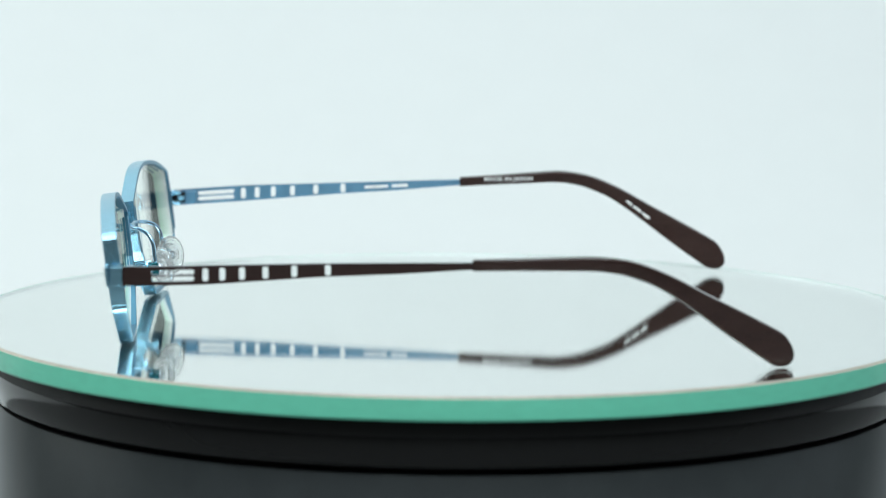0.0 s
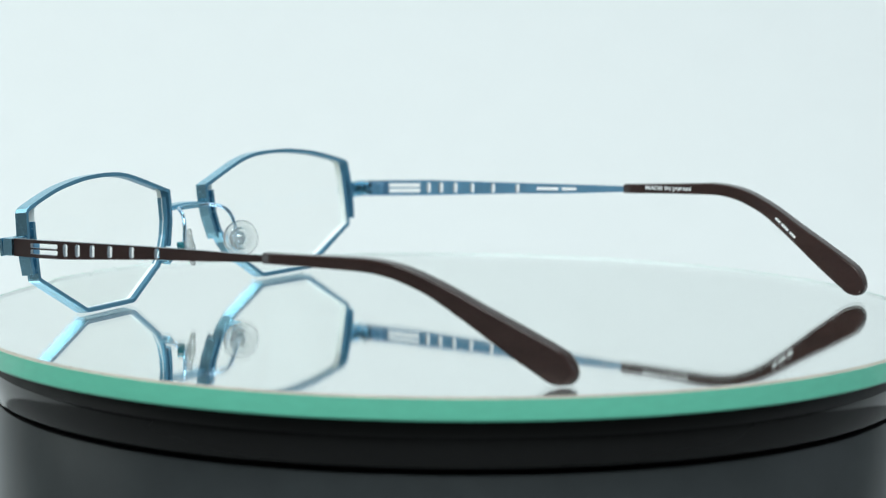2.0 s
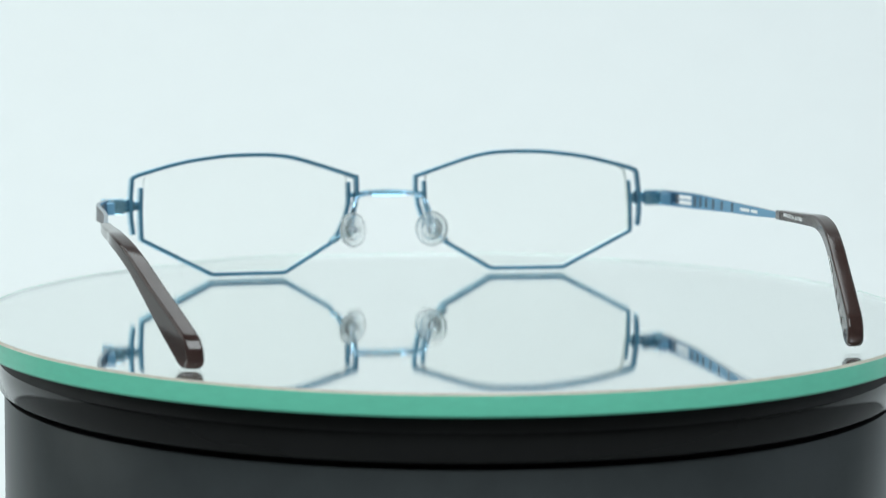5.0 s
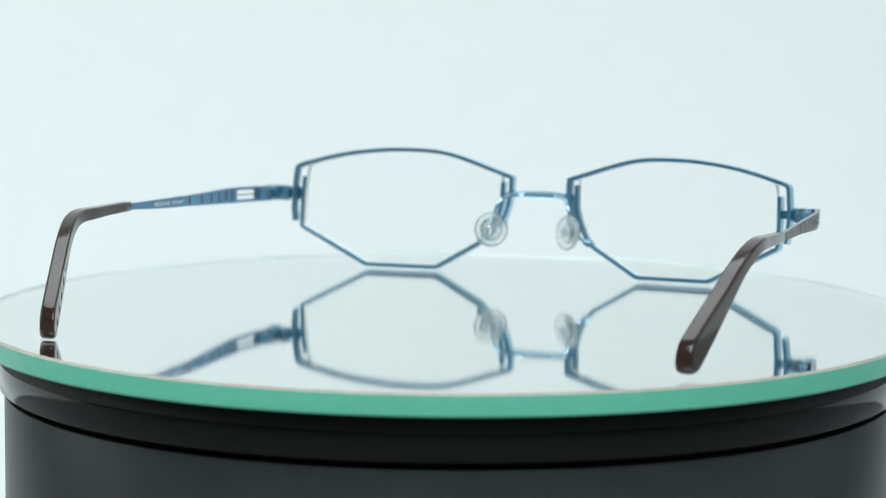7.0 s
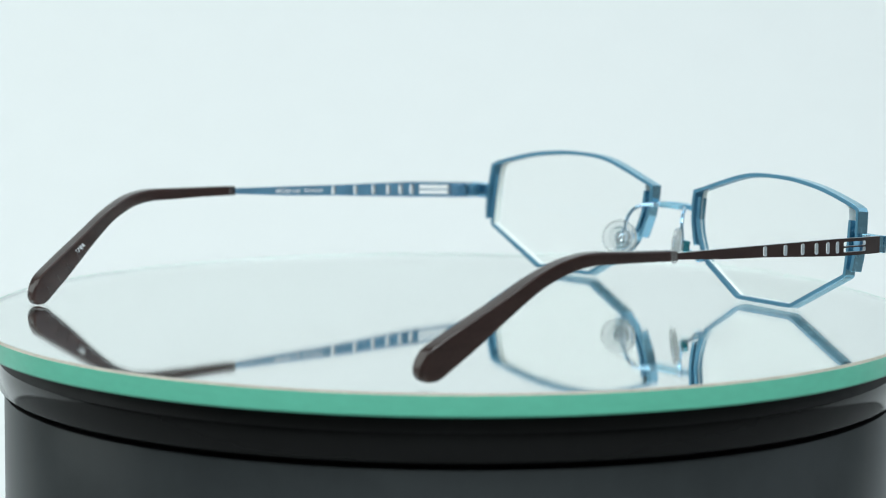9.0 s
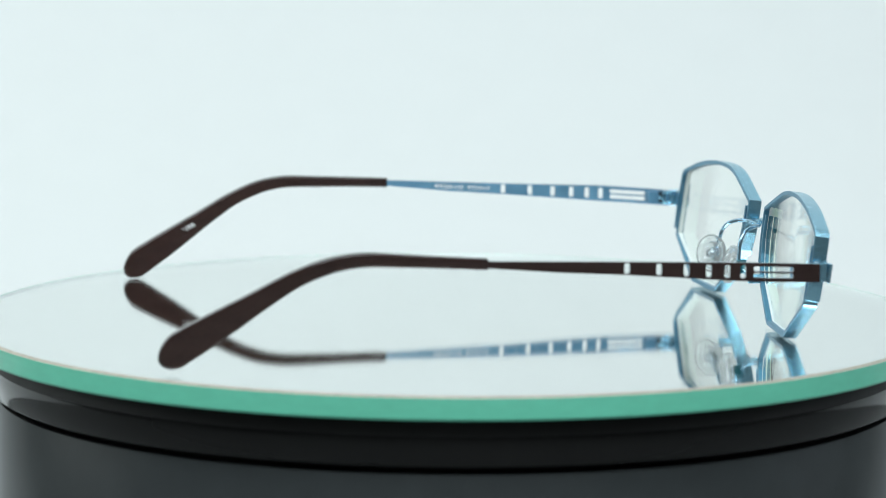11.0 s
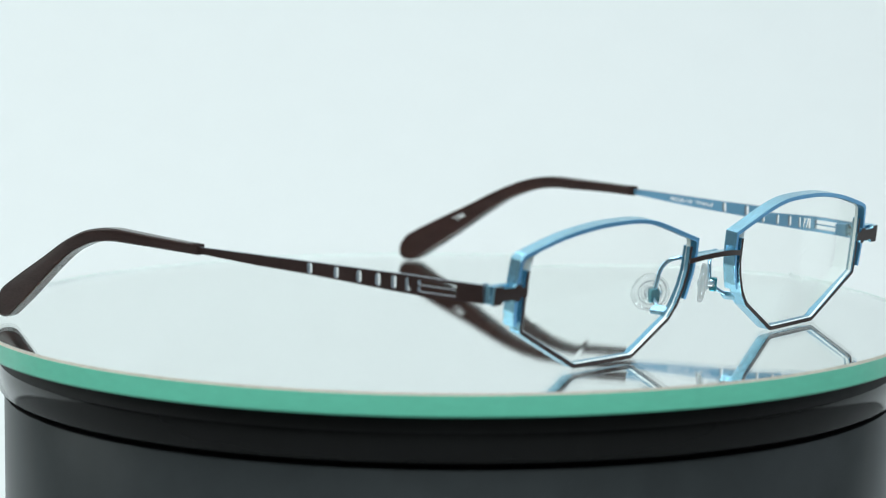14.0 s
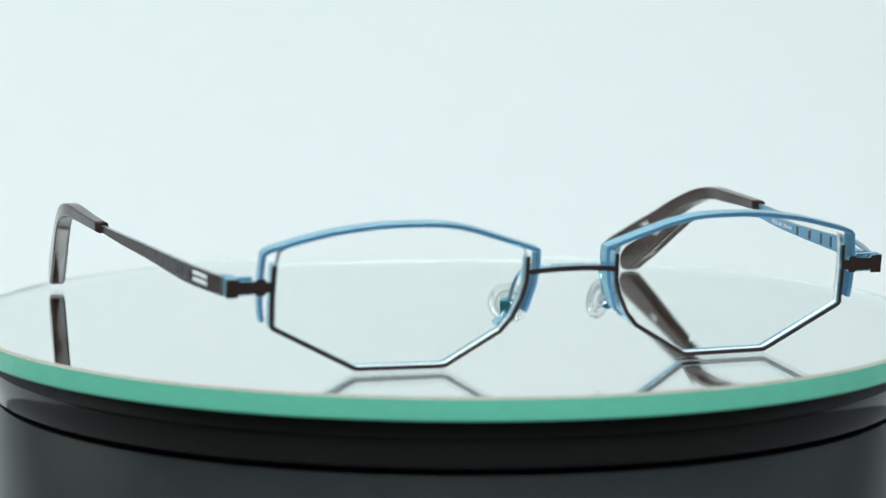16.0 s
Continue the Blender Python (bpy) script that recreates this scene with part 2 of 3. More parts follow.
def rear(w, z):
    """Where the back of the front frame lies: it leans, wraps, and bends back further towards the temples."""
    return -0.6665 + 0.0320 * (abs(w) - 0.066) + 0.133 * (0.225 - z) + 0.050 * max(0.0, abs(w) - 0.33) - 0.0040 * w


def depth_at(w, z, side, k):
    """The point of the front frame at w, z and at the share k of its depth, set off along the frame's own normal."""
    slope = 0.032 + (0.050 if abs(w) > 0.33 else 0.0)
    return (U * (rear(w * side, z) - DEPTH * k), U * (w + slope * DEPTH * k) * side, U * (z - LEAN * k))


def offset_path(path, d):
    out = []
    for i, p in enumerate(path):
        a = np.array(path[max(i - 1, 0)], float)
        b = np.array(path[min(i + 1, len(path) - 1)], float)
        p = np.array(p, float)
        d1, d2 = p - a, b - p
        n = []
        for q in (d1, d2):
            if np.hypot(*q) > 1e-9:
                q = q / np.hypot(*q)
                n.append(np.array((-q[1], q[0])))
        m = sum(n)
        m = m / np.hypot(*m)
        out.append(p + m * d / max(0.5, m @ n[0]))
    return out


def bar_mesh(name, path, side, width, front_mat, back_mat, d0=0.0, d1=1.0, flip=1):
    """A flat bar on edge along a path of (w, z): its front face in one colour, the rest in another."""
    inner = offset_path(path, width * flip)
    verts, faces, idx = [], [], []
    for p, q in zip(path, inner):
        for w, z in (p, q):
            for k in (d0, d1):
                verts.append(depth_at(w, z, side, k))
    n = len(path)
    for i in range(n - 1):
        a, b = 4 * i, 4 * i + 4
        for (s, e), m in (((0, 1), 1), ((1, 3), 0), ((3, 2), 2), ((2, 0), 2)):
            faces.append((a + s, a + e, b + e, b + s))
            idx.append(m)
    faces += [(0, 1, 3, 2), (4 * n - 4, 4 * n - 3, 4 * n - 1, 4 * n - 2)]
    idx += [1, 1]
    me = mesh_of(name, verts, faces, [front_mat, back_mat, DARK_BLUE], idx)
    return me


TOP_LINE = smooth_curve([(0.5975, 0.2310), (0.574, 0.2395), (0.485, 0.2620), (0.404, 0.2735), (0.345, 0.2770), (0.270, 0.2760), (0.215, 0.2680), (0.159, 0.2515), (0.120, 0.2385), (0.066, 0.2205)], 4)
UPPER = [(0.603, 0.096), (0.607, 0.125), (0.6085, 0.165), (0.6035, 0.2235)] + TOP_LINE + [(0.0655, 0.190), (0.0705, 0.150), (0.083, 0.110), (0.088, 0.098)]
LOWER = [(0.583, 0.203), (0.5855, 0.146), (0.5845, 0.087), (0.5825, 0.0825), (0.5775, 0.0785), (0.425, -0.0005), (0.416, -0.0038), (0.249, -0.0042), (0.240, -0.0018), (0.135, 0.0605), (0.112, 0.088), (0.0955, 0.123), (0.0865, 0.156), (0.0855, 0.206)]


def eye_lens(side):
    outline = [tuple(p) for p in offset_path(LOWER, -BAR - 0.0003)] + [(0.0965, 0.2205)]
    outline += [(w, z - 0.0088) for w, z in reversed(TOP_LINE[5:-4])] + [(0.5700, 0.2270)]
    mid = np.array((0.315, 0.140))
    n = len(outline)
    rings = (1.0, 0.9, 0.8, 0.65, 0.5, 0.35, 0.2, 0.08)
    back = lambda w, z: 0.015 + 0.12 * ((w - mid[0]) ** 2 + (z - mid[1]) ** 2)
    front = lambda w, z: rear(w * side, z) - 0.0262 - 0.004 * (1 - ((w - mid[0]) ** 2 + (z - mid[1]) ** 2) / 0.07)
    verts, faces, idx = [], [], []
    spot = lambda x, w, z: (U * x, U * w * side, U * z)
    for skin in (0, 1):
        base = len(verts)
        for q in rings:
            for p in outline:
                w, z = mid + (np.array(p) - mid) * q
                verts.append(spot(front(w, z) + skin * back(w, z), w, z - LEAN * (0.94 - skin * back(w, z) / DEPTH)))
        verts.append(spot(front(*mid) + skin * back(*mid), mid[0], mid[1] - LEAN * (0.94 - skin * back(*mid) / DEPTH)))
        for k in range(len(rings) - 1):
            for i in range(n):
                a, b = base + k * n + i, base + k * n + (i + 1) % n
                faces.append((a, b, b + n, a + n))
        a = base + (len(rings) - 1) * n
        faces += [(a + i, a + (i + 1) % n, len(verts) - 1) for i in range(n)]
        want = (1 if skin else -1)
        for k in range(len(faces) - 1, -1, -1):
            if len(idx) > k:
                break
            f = faces[k]
            p0, p1, p2 = (Vector(verts[q]) for q in f[:3])
            if (p1 - p0).cross(p2 - p0).x * want < 0:
                faces[k] = tuple(reversed(f))
        idx += [0] * (len(faces) - len(idx))
    base = len(verts)
    for skin in (0, 1):
        verts += [spot(front(w, z) + skin * back(w, z), w, z - LEAN * (0.94 - skin * back(w, z) / DEPTH)) for w, z in outline]
    faces += [(base + i, base + (i + 1) % n, base + n + (i + 1) % n, base + n + i) for i in range(n)]
    idx += [1] * n
    me = bpy.data.meshes.new("lens")
    me.from_pydata(verts, [], faces)
    me.materials.append(LENS)
    me.materials.append(LENS_EDGE)
    for p, k in zip(me.polygons, idx):
        p.material_index, p.use_smooth = k, k == 0
    return me


PLAN = {-1: [(-0.62, 0.660), (-0.47, 0.694), (-0.22, 0.702), (0.04, 0.7270), (0.20, 0.728), (0.35, 0.716), (0.66, 0.616)],
        1: [(-0.62, 0.668), (-0.47, 0.697), (-0.22, 0.719), (0.02, 0.740), (0.20, 0.750), (0.35, 0.750), (0.66, 0.706)]}
SLIDE = {-1: 0.0, 1: -0.014}      # the two temples sit a little apart along their length
PLAN_FINE = {s: np.array(smooth_curve(p, 12)) for s, p in PLAN.items()}


def plan_y(side, x):
    q = PLAN_FINE[side]
    return float(np.interp(x, q[:, 0], q[:, 1]))


def temple_edges(x):
    t = np.interp(x, (-0.616, -0.4575, -0.235, -0.097, 0.06), (0.1780, 0.1865, 0.1922, 0.1958, 0.1995))
    b = np.interp(x, (-0.616, -0.4575, -0.235, -0.097, 0.06), (0.1425, 0.1505, 0.1673, 0.1752, 0.1878))
    return float(b), float(t)


THICK = 0.0085
SLOTS = (-0.458, -0.426, -0.389, -0.345, -0.291, -0.228)


def temple_blade(side):
    """The flat metal blade, brown outside and blue inside, with two long and six short round-ended slots cut through."""
    xs = np.linspace(-0.616, 0.07, 60)
    loops = [[(x, 0.0) for x in xs] + [(x, 1.0) for x in xs[::-1]]]

    def slot(x0, x1, v0, v1):
        """A round-cornered hole; v runs from the blade's lower edge to its upper one."""
        b, t = temple_edges(0.5 * (x0 + x1))
        tall = t - b
        r = 0.38 * min(x1 - x0, (v1 - v0) * tall)
        out = []
        for cx, cv, a0 in ((x1 - r, v1 - r / tall, 0), (x0 + r, v1 - r / tall, 90), (x0 + r, v0 + r / tall, 180), (x1 - r, v0 + r / tall, 270)):
            out += [(cx + r * math.cos(radians(a0 + q)), cv + r * math.sin(radians(a0 + q)) / tall) for q in (0, 22, 45, 68, 90)]
        return out

    loops += [slot(-0.5610, -0.4790, 0.19, 0.46), slot(-0.5610, -0.4790, 0.54, 0.81)]
    loops += [slot(x - 0.0057, x + 0.0057, np.interp(x, (-0.458, -0.228), (0.155, 0.075)), np.interp(x, (-0.458, -0.228), (0.855, 0.925))) for x in SLOTS]
    bm = bmesh.new()
    edges, rings = [], []
    for loop in loops:
        ring = [bm.verts.new((x, v * 0.1, 0)) for x, v in loop]
        edges += [bm.edges.new((ring[i], ring[(i + 1) % len(ring)])) for i in range(len(ring))]
        rings.append(ring)
    bmesh.ops.triangle_fill(bm, use_beauty=True, edges=edges)
    bm.verts.index_update()
    flat = [(v.co.x, v.co.y * 10) for v in bm.verts]
    tris = [tuple(v.index for v in f.verts) for f in bm.faces]
    hoops = [[v.index for v in ring] for ring in rings]
    bm.free()
    verts, faces, idx = [], [], []
    for k in (0.5, -0.5):
        for x, v in flat:
            b, t = temple_edges(x)
            verts.append((U * (x + SLIDE[side]), U * side * (plan_y(side, x) + THICK * k), U * (b + (t - b) * v)))
    n = len(flat)
    for k in (0, 1):
        faces += [tuple(i + k * n for i in tri) for tri in tris]
        idx += [k] * len(tris)
    for hoop in hoops:
        for i in range(len(hoop)):
            a, c = hoop[i], hoop[(i + 1) % len(hoop)]
            faces.append((a, c, c + n, a + n))
            idx.append(2)
    return mesh_of("temple", verts, faces, [BROWN, BLUE_SATIN, BARE_EDGE], idx)


STATIONS = [((0.043, 0.2047), (0.043, 0.1837)), ((0.137, 0.2076), (0.137, 0.1852)), ((0.215, 0.2102), (0.215, 0.1852)), ((0.270, 0.2116), (0.268, 0.1850)),
            ((0.315, 0.2077), (0.305, 0.1812)), ((0.360, 0.1967), (0.341, 0.1722)), ((0.420, 0.1712), (0.395, 0.1492)), ((0.486, 0.1352), (0.455, 0.1092)),
            ((0.540, 0.1072), (0.505, 0.0720)), ((0.585, 0.0832), (0.550, 0.0390)), ((0.632, 0.0567), (0.597, 0.0070)), ((0.6465, 0.0420), (0.612, -0.0030)),
            ((0.6550, 0.0270), (0.626, -0.0082)), ((0.6585, 0.0130), (0.640, -0.0092)), ((0.6575, 0.0020), (0.650, -0.0060))]


def sleeve_half(x):
    """Half the thickness of the sleeve along the temple."""
    return float(np.interp(x, (0.043, 0.137, 0.30, 0.45, 0.66), (0.0112, 0.0128, 0.0155, 0.0168, 0.0170)))


def temple_sleeve(side):
    """The plastic end sleeve: a rounded bar that bends down and widens to its tip."""
    lift = lambda x: 0.008 * min(1, max(0, (x - 0.06) / 0.2)) if side > 0 else 0.0
    st = smooth_curve([(a[0], a[1] + lift(a[0]), b[0], b[1] + lift(b[0])) for a, b in STATIONS], 4)
    n = 16
    verts, faces = [], []
    m = len(st)
    for i, (tx, tz, bx, bz) in enumerate(st):
        u = i / (m - 1)
        half = sleeve_half((tx + bx) / 2)
        if u > 0.90:
            half *= math.sqrt(max(0.05, 1 - ((u - 0.90) / 0.104) ** 2))
        cx, cz, hx, hz = (tx + bx) / 2, (tz + bz) / 2, (tx - bx) / 2, (tz - bz) / 2
        for k in range(n):
            quad, step = divmod(k, n // 4)
            a = math.pi / 2 * (quad + step / (n // 4 - 1))
            sx, sz = (1, -1, -1, 1)[quad], (1, 1, -1, -1)[quad]
            tall = math.hypot(hx, hz)
            rnd = half * (0.34 + 0.46 * max(0.0, (u - 0.82) / 0.18))
            c = sx * (half - rnd) + rnd * math.cos(a)
            s = (sz * (tall - rnd) + rnd * math.sin(a)) / tall
            x, z = cx + hx * s, cz + hz * s
            verts.append((U * (x + SLIDE[side]), U * side * (plan_y(side, x) + c), U * max(z, -0.0079)))
    for i in range(m - 1):
        for k in range(n):
            a, b = i * n + k, i * n + (k + 1) % n
            faces.append((a, b, b + n, a + n))
    faces += [tuple(range(n)), tuple(range(len(verts) - n, len(verts)))]
    return mesh_of("temple_tip", verts, faces, [ACETATE], smooth=True)


def lettering(text, side, x0, x1, place, height, depth):
    """White print on the inner face of a temple, bent along it: place(x) gives its base and lean."""
    cu = bpy.data.curves.new("print", "FONT")
    cu.body, cu.size, cu.align_x, cu.align_y = text, 1.0, "LEFT", "CENTER"
    cu.offset = 0.02
    tmp = new("print", cu)
    dg = bpy.context.evaluated_depsgraph_get()
    me = bpy.data.meshes.new_from_object(tmp.evaluated_get(dg))
    bpy.data.objects.remove(tmp)
    xs = [v.co.x for v in me.vertices]
    lo, hi = min(xs), max(xs)
    ys = [v.co.y for v in me.vertices]
    yl, yh = min(ys), max(ys)
    for v in me.vertices:
        f = (v.co.x - lo) / (hi - lo)
        x = x0 + (x1 - x0) * f
        z, lean = place(x)
        k = ((v.co.y - yl) / (yh - yl) - 0.5) * height
        xx = x + lean * k
        v.co = (U * (xx + SLIDE[side]), U * side * (plan_y(side, xx) - depth), U * (z + k))
    me.materials.clear()
    me.materials.append(WHITE_INK)
    return me


def ink_bars(side, spans, place, height, depth):
    verts, faces = [], []
    for x0, x1 in spans:
        n = len(verts)
        for x in (x0, x1):
            z, lean = place(x)
            for k in (-height / 2, height / 2):
                xx = x + lean * k
                verts.append((U * (xx + SLIDE[side]), U * side * (plan_y(side, xx) - depth), U * (z + k)))
        faces.append((n, n + 2, n + 3, n + 1))
    return mesh_of("print", verts, faces, [WHITE_INK])


def pad_seat(side):
    n = Vector((0.80, -0.58 * side, 0.12)).normalized()
    return Matrix.Translation((U * -0.590, U * 0.0935 * side, U * 0.1020)) @ n.to_track_quat("Z", "Y").to_matrix().to_4x4()


def nose_pad(side):
    """A clear round silicone pad: a thin cupped disc with a raised rim, a second ring and a boss in the middle."""
    prof = [(0.0, 0.0100), (0.0050, 0.0098), (0.0085, 0.0080), (0.0100, 0.0010), (0.0125, -0.0010), (0.0165, -0.0005), (0.0180, 0.0055), (0.0205, 0.0070), (0.0230, 0.0055),
            (0.0245, -0.0005), (0.0290, -0.0015), (0.0330, 0.0005), (0.0350, 0.0045), (0.0375, 0.0055), (0.0400, 0.0040), (0.0410, 0.0005), (0.0400, -0.0035), (0.0360, -0.0065),
            (0.0280, -0.0075), (0.0180, -0.0085), (0.0130, -0.0120), (0.0090, -0.0150), (0.0, -0.0150)]
    v, f, i = lathe([(r * U, z * U) for r, z in prof], 48)
    me = mesh_of("nose_pad", v, f, [PAD], smooth=True)
    me.transform(pad_seat(side))
    return me


def eyeglasses():
    g = new("eyeglasses")
    tagged(g, "octagonal blue and dark brown metal eyeglasses standing on a mirror", "eyeglasses")
    for s in (-1, 1):
        part("upper_rim", bar_mesh("upper_rim", UPPER, s, BAR, FRONT_BLUE, BLUE), g, "light blue satin titanium upper rim", 0.00012)
        part("lower_rim", bar_mesh("lower_rim", LOWER, s, BAR, BROWN, BLUE, flip=-1), g, "lower rim, dark brown in front and blue behind", 0.00012)
        part("lens", eye_lens(s), g, "clear demo lens with frosted edge").visible_shadow = False
        # end piece: a shaped plate in front of both bars and a short block that turns back to the hinge
        plate = [(0.576, 0.1530), (0.592, 0.1525), (0.5955, 0.1465), (0.609, 0.1462), (0.613, 0.1505), (0.642, 0.1502), (0.646, 0.1440), (0.668, 0.1437),
                 (0.668, 0.1800), (0.646, 0.1797), (0.642, 0.1752), (0.613, 0.1750), (0.609, 0.1795), (0.5955, 0.1795), (0.592, 0.1725), (0.576, 0.1722)]
        n = len(plate)
        verts = [depth_at(w, z, s, k) for k in (0.80, 1.05) for w, z in plate]
        faces = [tuple(range(n)), tuple(range(n, 2 * n))] + [(i, (i + 1) % n, n + (i + 1) % n, n + i) for i in range(n)]
        ep = part("end_piece", mesh_of("end_piece", verts, faces, [BLUE, BROWN], [0, 1] + [0] * n), g, "end piece, brown in front with blue edges", 0.0001)
        fx = rear(0.66 * s, 0.16) - DEPTH * 0.79
        hx = -0.6170 + SLIDE[s]
        blk = [(fx, 0.618), (fx + 0.002, 0.6700), (hx, 0.6700), (hx, 0.6560), (fx + 0.014, 0.6530), (fx + 0.014, 0.618)]
        n = len(blk)
        verts = [(U * x, U * w * s, U * z) for z in (0.1430, 0.1780) for x, w in blk]
        faces = [tuple(range(n)), tuple(range(n, 2 * n))] + [(i, (i + 1) % n, n + (i + 1) % n, n + i) for i in range(n)]
        part("corner_block", mesh_of("corner_block", verts, faces, [BLUE]), ep, "folded corner, blue outside", 0.00012)
        # hinge: a leaf with one finger on the temple, a fork with two on the end piece, a black plate behind for the
        # shade in the gaps, and a screw through all
        hg = SLIDE[s]
        def bit(name, x0, x1, y0, y1, z0, z1, mat, over, label="", bevel=0.00012):
            return part(name, mesh_of(name, *box(U * (x0 + hg), U * (x1 + hg), *sorted((U * s * y0, U * s * y1)), U * z0, U * z1), [mat]), over, label, bevel)
        leaf = bit("hinge", -0.588, -0.563, 0.6475, 0.6660, 0.1490, 0.1760, BLUE_SATIN, g, "small blue hinge beside the end piece")
        bit("hinge_finger", -0.607, -0.589, 0.6465, 0.6580, 0.1570, 0.1665, BLUE, leaf)
        bit("fork_finger", -0.622, -0.5975, 0.6460, 0.6560, 0.1465, 0.1545, BLUE, leaf, bevel=0.0003)
        bit("fork_finger", -0.622, -0.5975, 0.6460, 0.6560, 0.1690, 0.1770, BLUE, leaf, bevel=0.0003)
        bit("fork_root", -0.640, -0.6225, 0.6470, 0.6550, 0.1475, 0.1765, BLUE, leaf)
        bit("hinge_shade_plate", -0.624, -0.589, 0.6590, 0.6610, 0.1500, 0.1740, BLACK_DULL, leaf, "black plate added for the shade in the hinge gaps")
        v, f = tube([(U * (-0.603 + hg), U * s * 0.6505, U * 0.1771), (U * (-0.603 + hg), U * s * 0.6505, U * 0.1790)], U * 0.0055, 14)
        part("screw", mesh_of("screw", v, f, [STEEL]), leaf, "tiny steel screw")
        # nose pad and its wire
        wire = smooth_curve([(-0.662, 0.034, 0.1775), (-0.655, 0.050, 0.1775), (-0.640, 0.066, 0.1760), (-0.622, 0.080, 0.1680), (-0.611, 0.089, 0.1500), (-0.607, 0.095, 0.1250), (-0.605, 0.100, 0.1080), (-0.612, 0.110, 0.0920), (-0.628, 0.124, 0.0780), (-0.636, 0.131, 0.0735)], 6)
        v, f = tube([(U * a, U * b * s, U * c) for a, b, c in wire], U * 0.0042)
        part("pad_arm", mesh_of("pad_arm", v, f, [WIRE], smooth=True), g, "bent blue-tinted pad wire")
        tab = [(0.118, 0.076), (0.134, 0.066), (0.140, 0.075), (0.124, 0.085)]
        verts = [(U * (rear(w * s, z) + k), U * w * s, U * z) for k in (-0.006, 0.026) for w, z in tab]
        faces = [(0, 1, 2, 3), (4, 5, 6, 7), (0, 1, 5, 4), (1, 2, 6, 5), (2, 3, 7, 6), (3, 0, 4, 7)]
        part("pad_bracket", mesh_of("pad_bracket", verts, faces, [BLUE]), g, "blue bracket on the lower rim", 0.00012)
        pad = part("nose_pad", nose_pad(s), g, "clear round silicone nose pad")
        seat = pad_seat(s)
        v, f = box(U * -0.010, U * 0.010, U * -0.014, U * 0.014, U * -0.030, U * -0.0155)
        mount = mesh_of("pad_mount", v, f, [TEAL])
        mount.transform(seat)
        part("pad_mount", mount, pad, "teal metal mount behind the pad", 0.00025)
        v, f, i = lathe([(r * U, z * U) for r, z in ((0.0, 0.0045), (0.0030, 0.0042), (0.0045, 0.0028), (0.0045, 0.0005), (0.0085, 0.0002), (0.0090, -0.0010), (0.0090, -0.0110), (0.0, -0.0110))], 20)
        core = mesh_of("pad_core", v, f, [STEEL], smooth=True)
        core.transform(seat)
        part("pad_core", core, pad, "polished steel pin inside the pad")
        v, f, i = lathe([(r * U, z * U) for r, z in ((0.0, 0.0), (0.0060, -0.0006), (0.0085, -0.0030), (0.0085, -0.0110), (0.0, -0.0110))], 20)
        knob = mesh_of("pad_screw", v, f, [STEEL], smooth=True)
        knob.transform(Matrix.Translation((U * -0.607, U * 0.101 * s, U * 0.1030)) @ Vector((0.55, 0.80 * s, 0.1)).to_track_quat("Z", "Y").to_matrix().to_4x4())
        part("pad_screw", knob, pad, "tiny round steel screw in the pad box")
        # temple
        tm = part("temple", temple_blade(s), g, "slotted temple, dark brown outside and blue inside")
        tip = part("temple_tip", temple_sleeve(s), tm, "glossy dark brown plastic temple tip")
        even = tip.modifiers.new("even_shading", "WEIGHTED_NORMAL")
        even.keep_sharp = True
        for q in range(4):
            x = 0.508 + 0.032 * q
            low = float(np.interp(x, [b[0] for a, b in STATIONS], [b[1] for a, b in STATIONS]))
            verts = []
            for dx, dz in ((0.0, 0.010), (0.0040, 0.010), (0.0165, 0.028), (0.0125, 0.028)):
                for out in (-0.0140, -0.0010 - sleeve_half(x + dx)):
                    verts.append((U * (x + dx + SLIDE[s]), U * s * (plan_y(s, x + dx) + out), U * (low + dz)))
            part("grip_ridge", mesh_of("grip_ridge", verts, [(0, 2, 4, 6), (1, 3, 5, 7), (0, 2, 3, 1), (2, 4, 5, 3), (4, 6, 7, 5), (6, 0, 1, 7)], [ACETATE]), tip, bevel=0.00008)
        if s < 0:
            part("print", lettering("49\u25a120-145  TITAN-P", s, -0.068, -0.197, lambda x: (sum(temple_edges(x)) / 2, 0), 0.0092, THICK / 2 + 0.0006), tm, "small white printed letters")
            part("print", lettering("119A", s, 0.521, 0.494, lambda x: (0.0950 + (0.521 - x) * 0.55, 0.6), 0.0100, 0.0176), tm, "small white printed letters")
        else:
            part("print", ink_bars(s, [(-0.178, -0.124), (-0.115, -0.078)], lambda x: (sum(temple_edges(x)) / 2, 0), 0.0070, THICK / 2 + 0.0006), tm, "small white print, not readable")
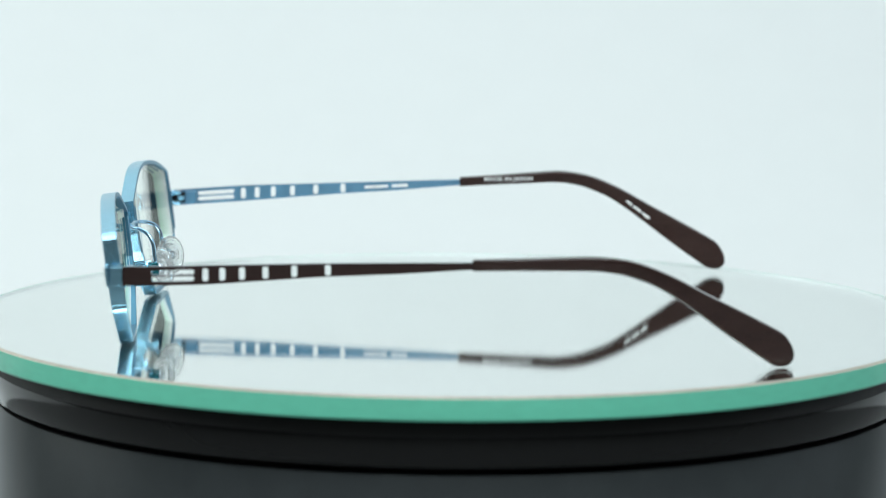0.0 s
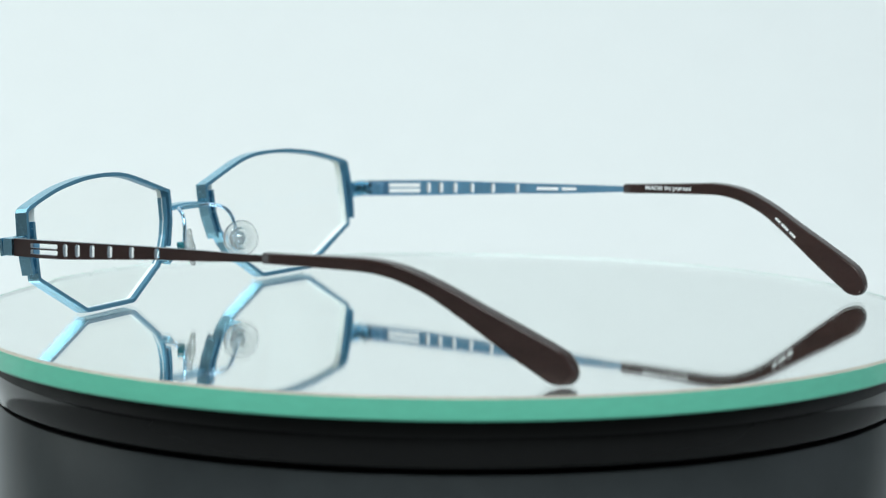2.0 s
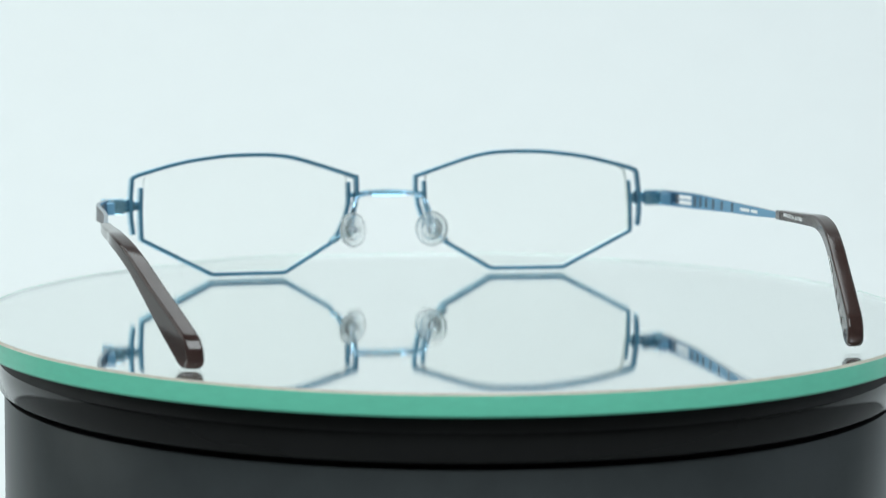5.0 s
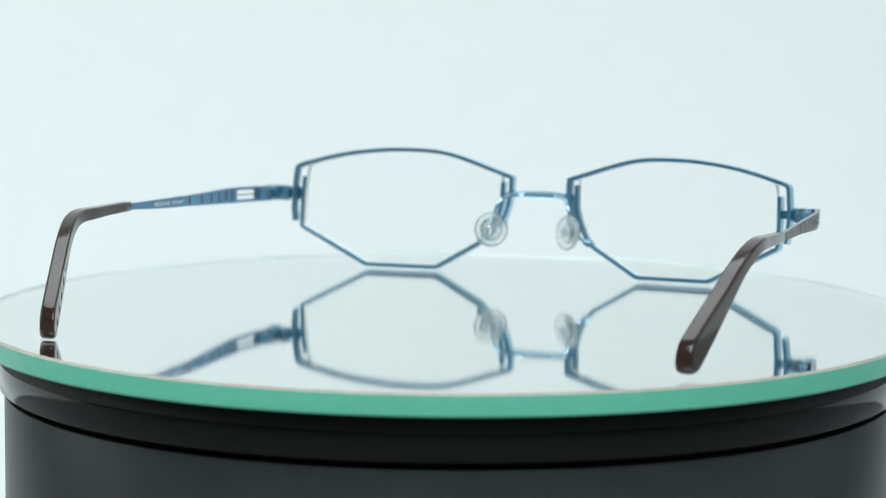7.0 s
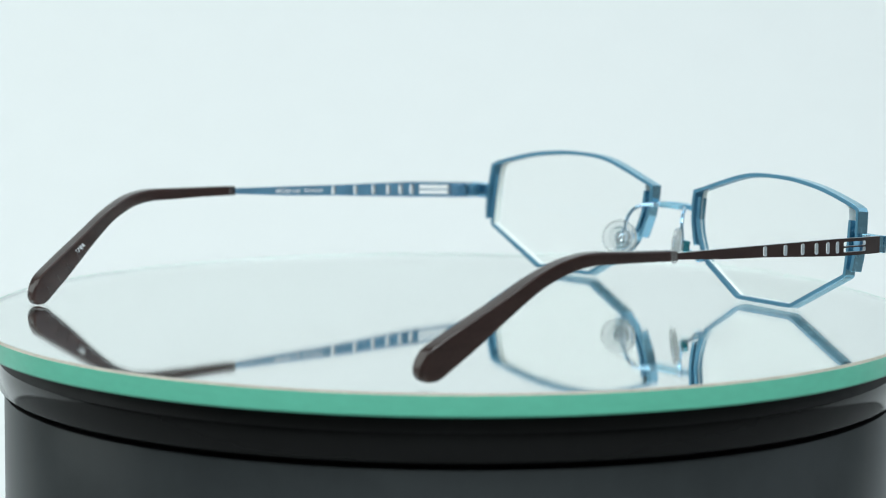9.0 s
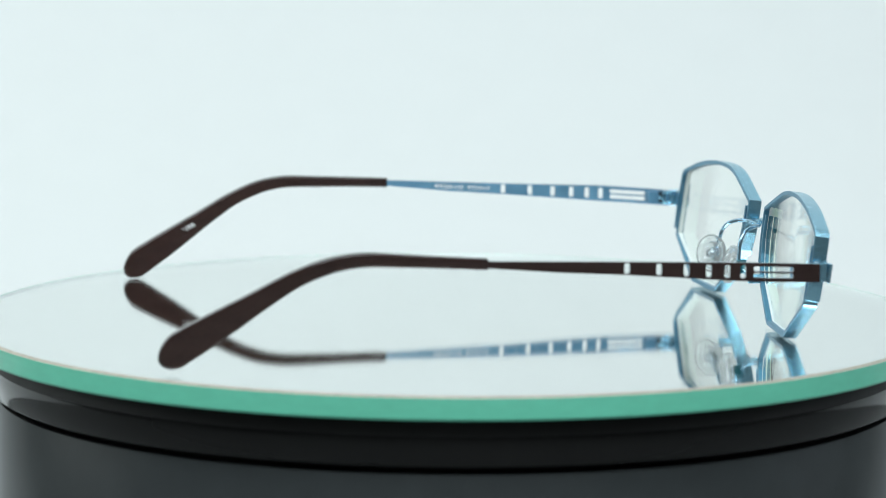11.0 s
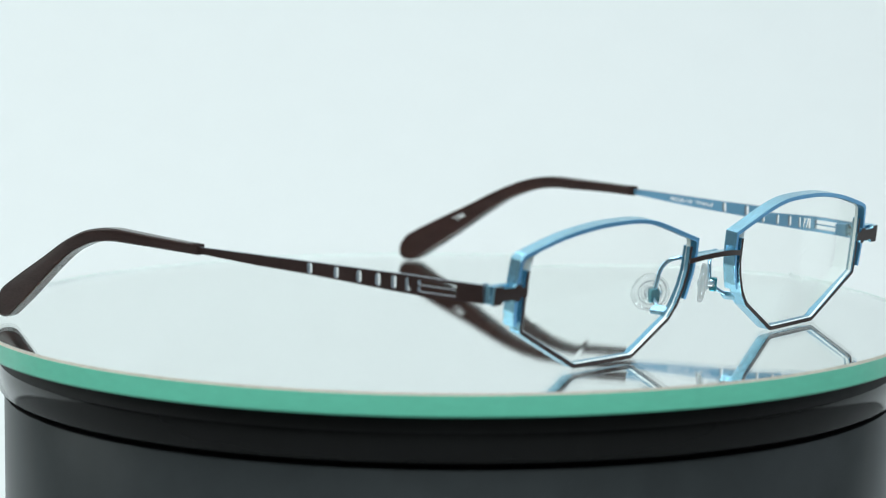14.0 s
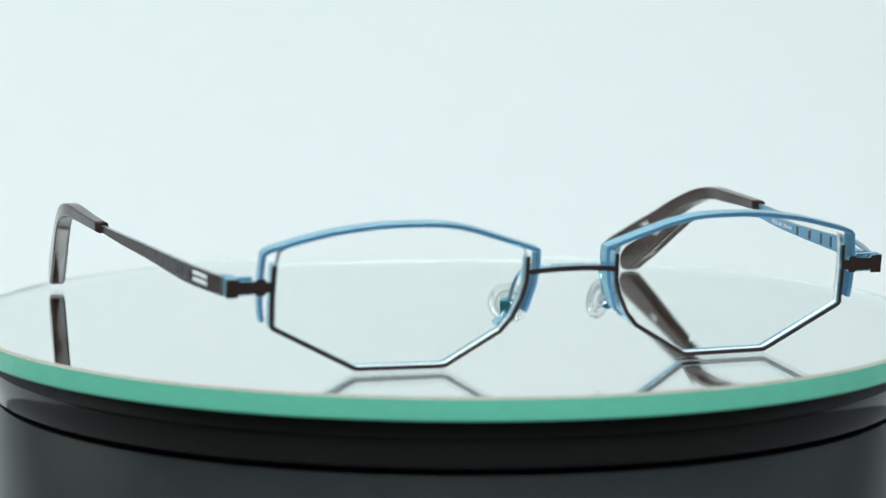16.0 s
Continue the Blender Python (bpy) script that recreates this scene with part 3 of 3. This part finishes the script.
            part("print", lettering("MADE IN JAPAN", s, 0.100, 0.212, lambda x: (0.1975 + 0.02 * x, 0), 0.0112, 0.0150), tm, "small white printed letters")
            part("print", ink_bars(s, [(0.430, 0.443), (0.446, 0.464), (0.468, 0.483)], lambda x: (0.1345 - (x - 0.456) * 0.75, 0.8), 0.0044, 0.0176), tm, "small white print, not readable")
    # bridge: a front plate between the inner bars and a thicker rod behind
    arch = [(w, 0.1722 + 0.0065 * (1 - (w / 0.0935) ** 2)) for w in np.linspace(-0.0935, 0.0935, 13)]
    verts, faces, idx = [], [], []
    for w, z in arch:
        for dz in (-0.0055, 0.0055):
            for k in (0.30, 1.06):
                bow = 0.006 * (1 - (w / 0.0935) ** 2)
                verts.append((U * (rear(w, z) - DEPTH * k - bow), U * w, U * (z + dz)))
    for i in range(12):
        a, b = 4 * i, 4 * i + 4
        for (p, q), m in (((0, 1), 0), ((1, 3), 1), ((3, 2), 0), ((2, 0), 0)):
            faces.append((a + p, a + q, b + q, b + p))
            idx.append(m)
    faces += [(0, 1, 3, 2), (48, 49, 51, 50)]
    idx += [0, 0]
    part("bridge", mesh_of("bridge", verts, faces, [BLUE, BROWN], idx), g, "slim bridge, brown in front and blue behind", 0.0001)
    v, f = tube([(U * -0.662, U * w, U * 0.1775) for w in (-0.035, 0.0, 0.035)], U * 0.0058, 12)
    part("bridge_rod", mesh_of("bridge_rod", v, f, [BLUE]), g, "blue rod behind the bridge", 0.0001)
    return g


glasses = eyeglasses()
SEAT = Matrix.Translation((0, -0.009 * U, TOP + 0.00085)) @ pose(0, 0, 0, 0.06, 0, 0.23)
glasses.matrix_world = SEAT


# ---- what turns ----
TURNS = [(0.0, 0.0), (2.5, -39.3), (4.0, -62.75), (6.5, -101.85), (9.5, -148.75), (12.0, -188.0), (14.0, -219.6), (16.0, -250.9)]


def motions():
    walk(glasses, [(t, pose(0, 0, 0, 0, 0, a) @ SEAT) for t, a in TURNS])
    walk(disc, [(t, pose(0.0005, 0, TOP, 0, 0, a)) for t, a in TURNS])
    walk(stand, [(t, pose(0.0005, 0, 0, 0, 0, a)) for t, a in TURNS])


motions()
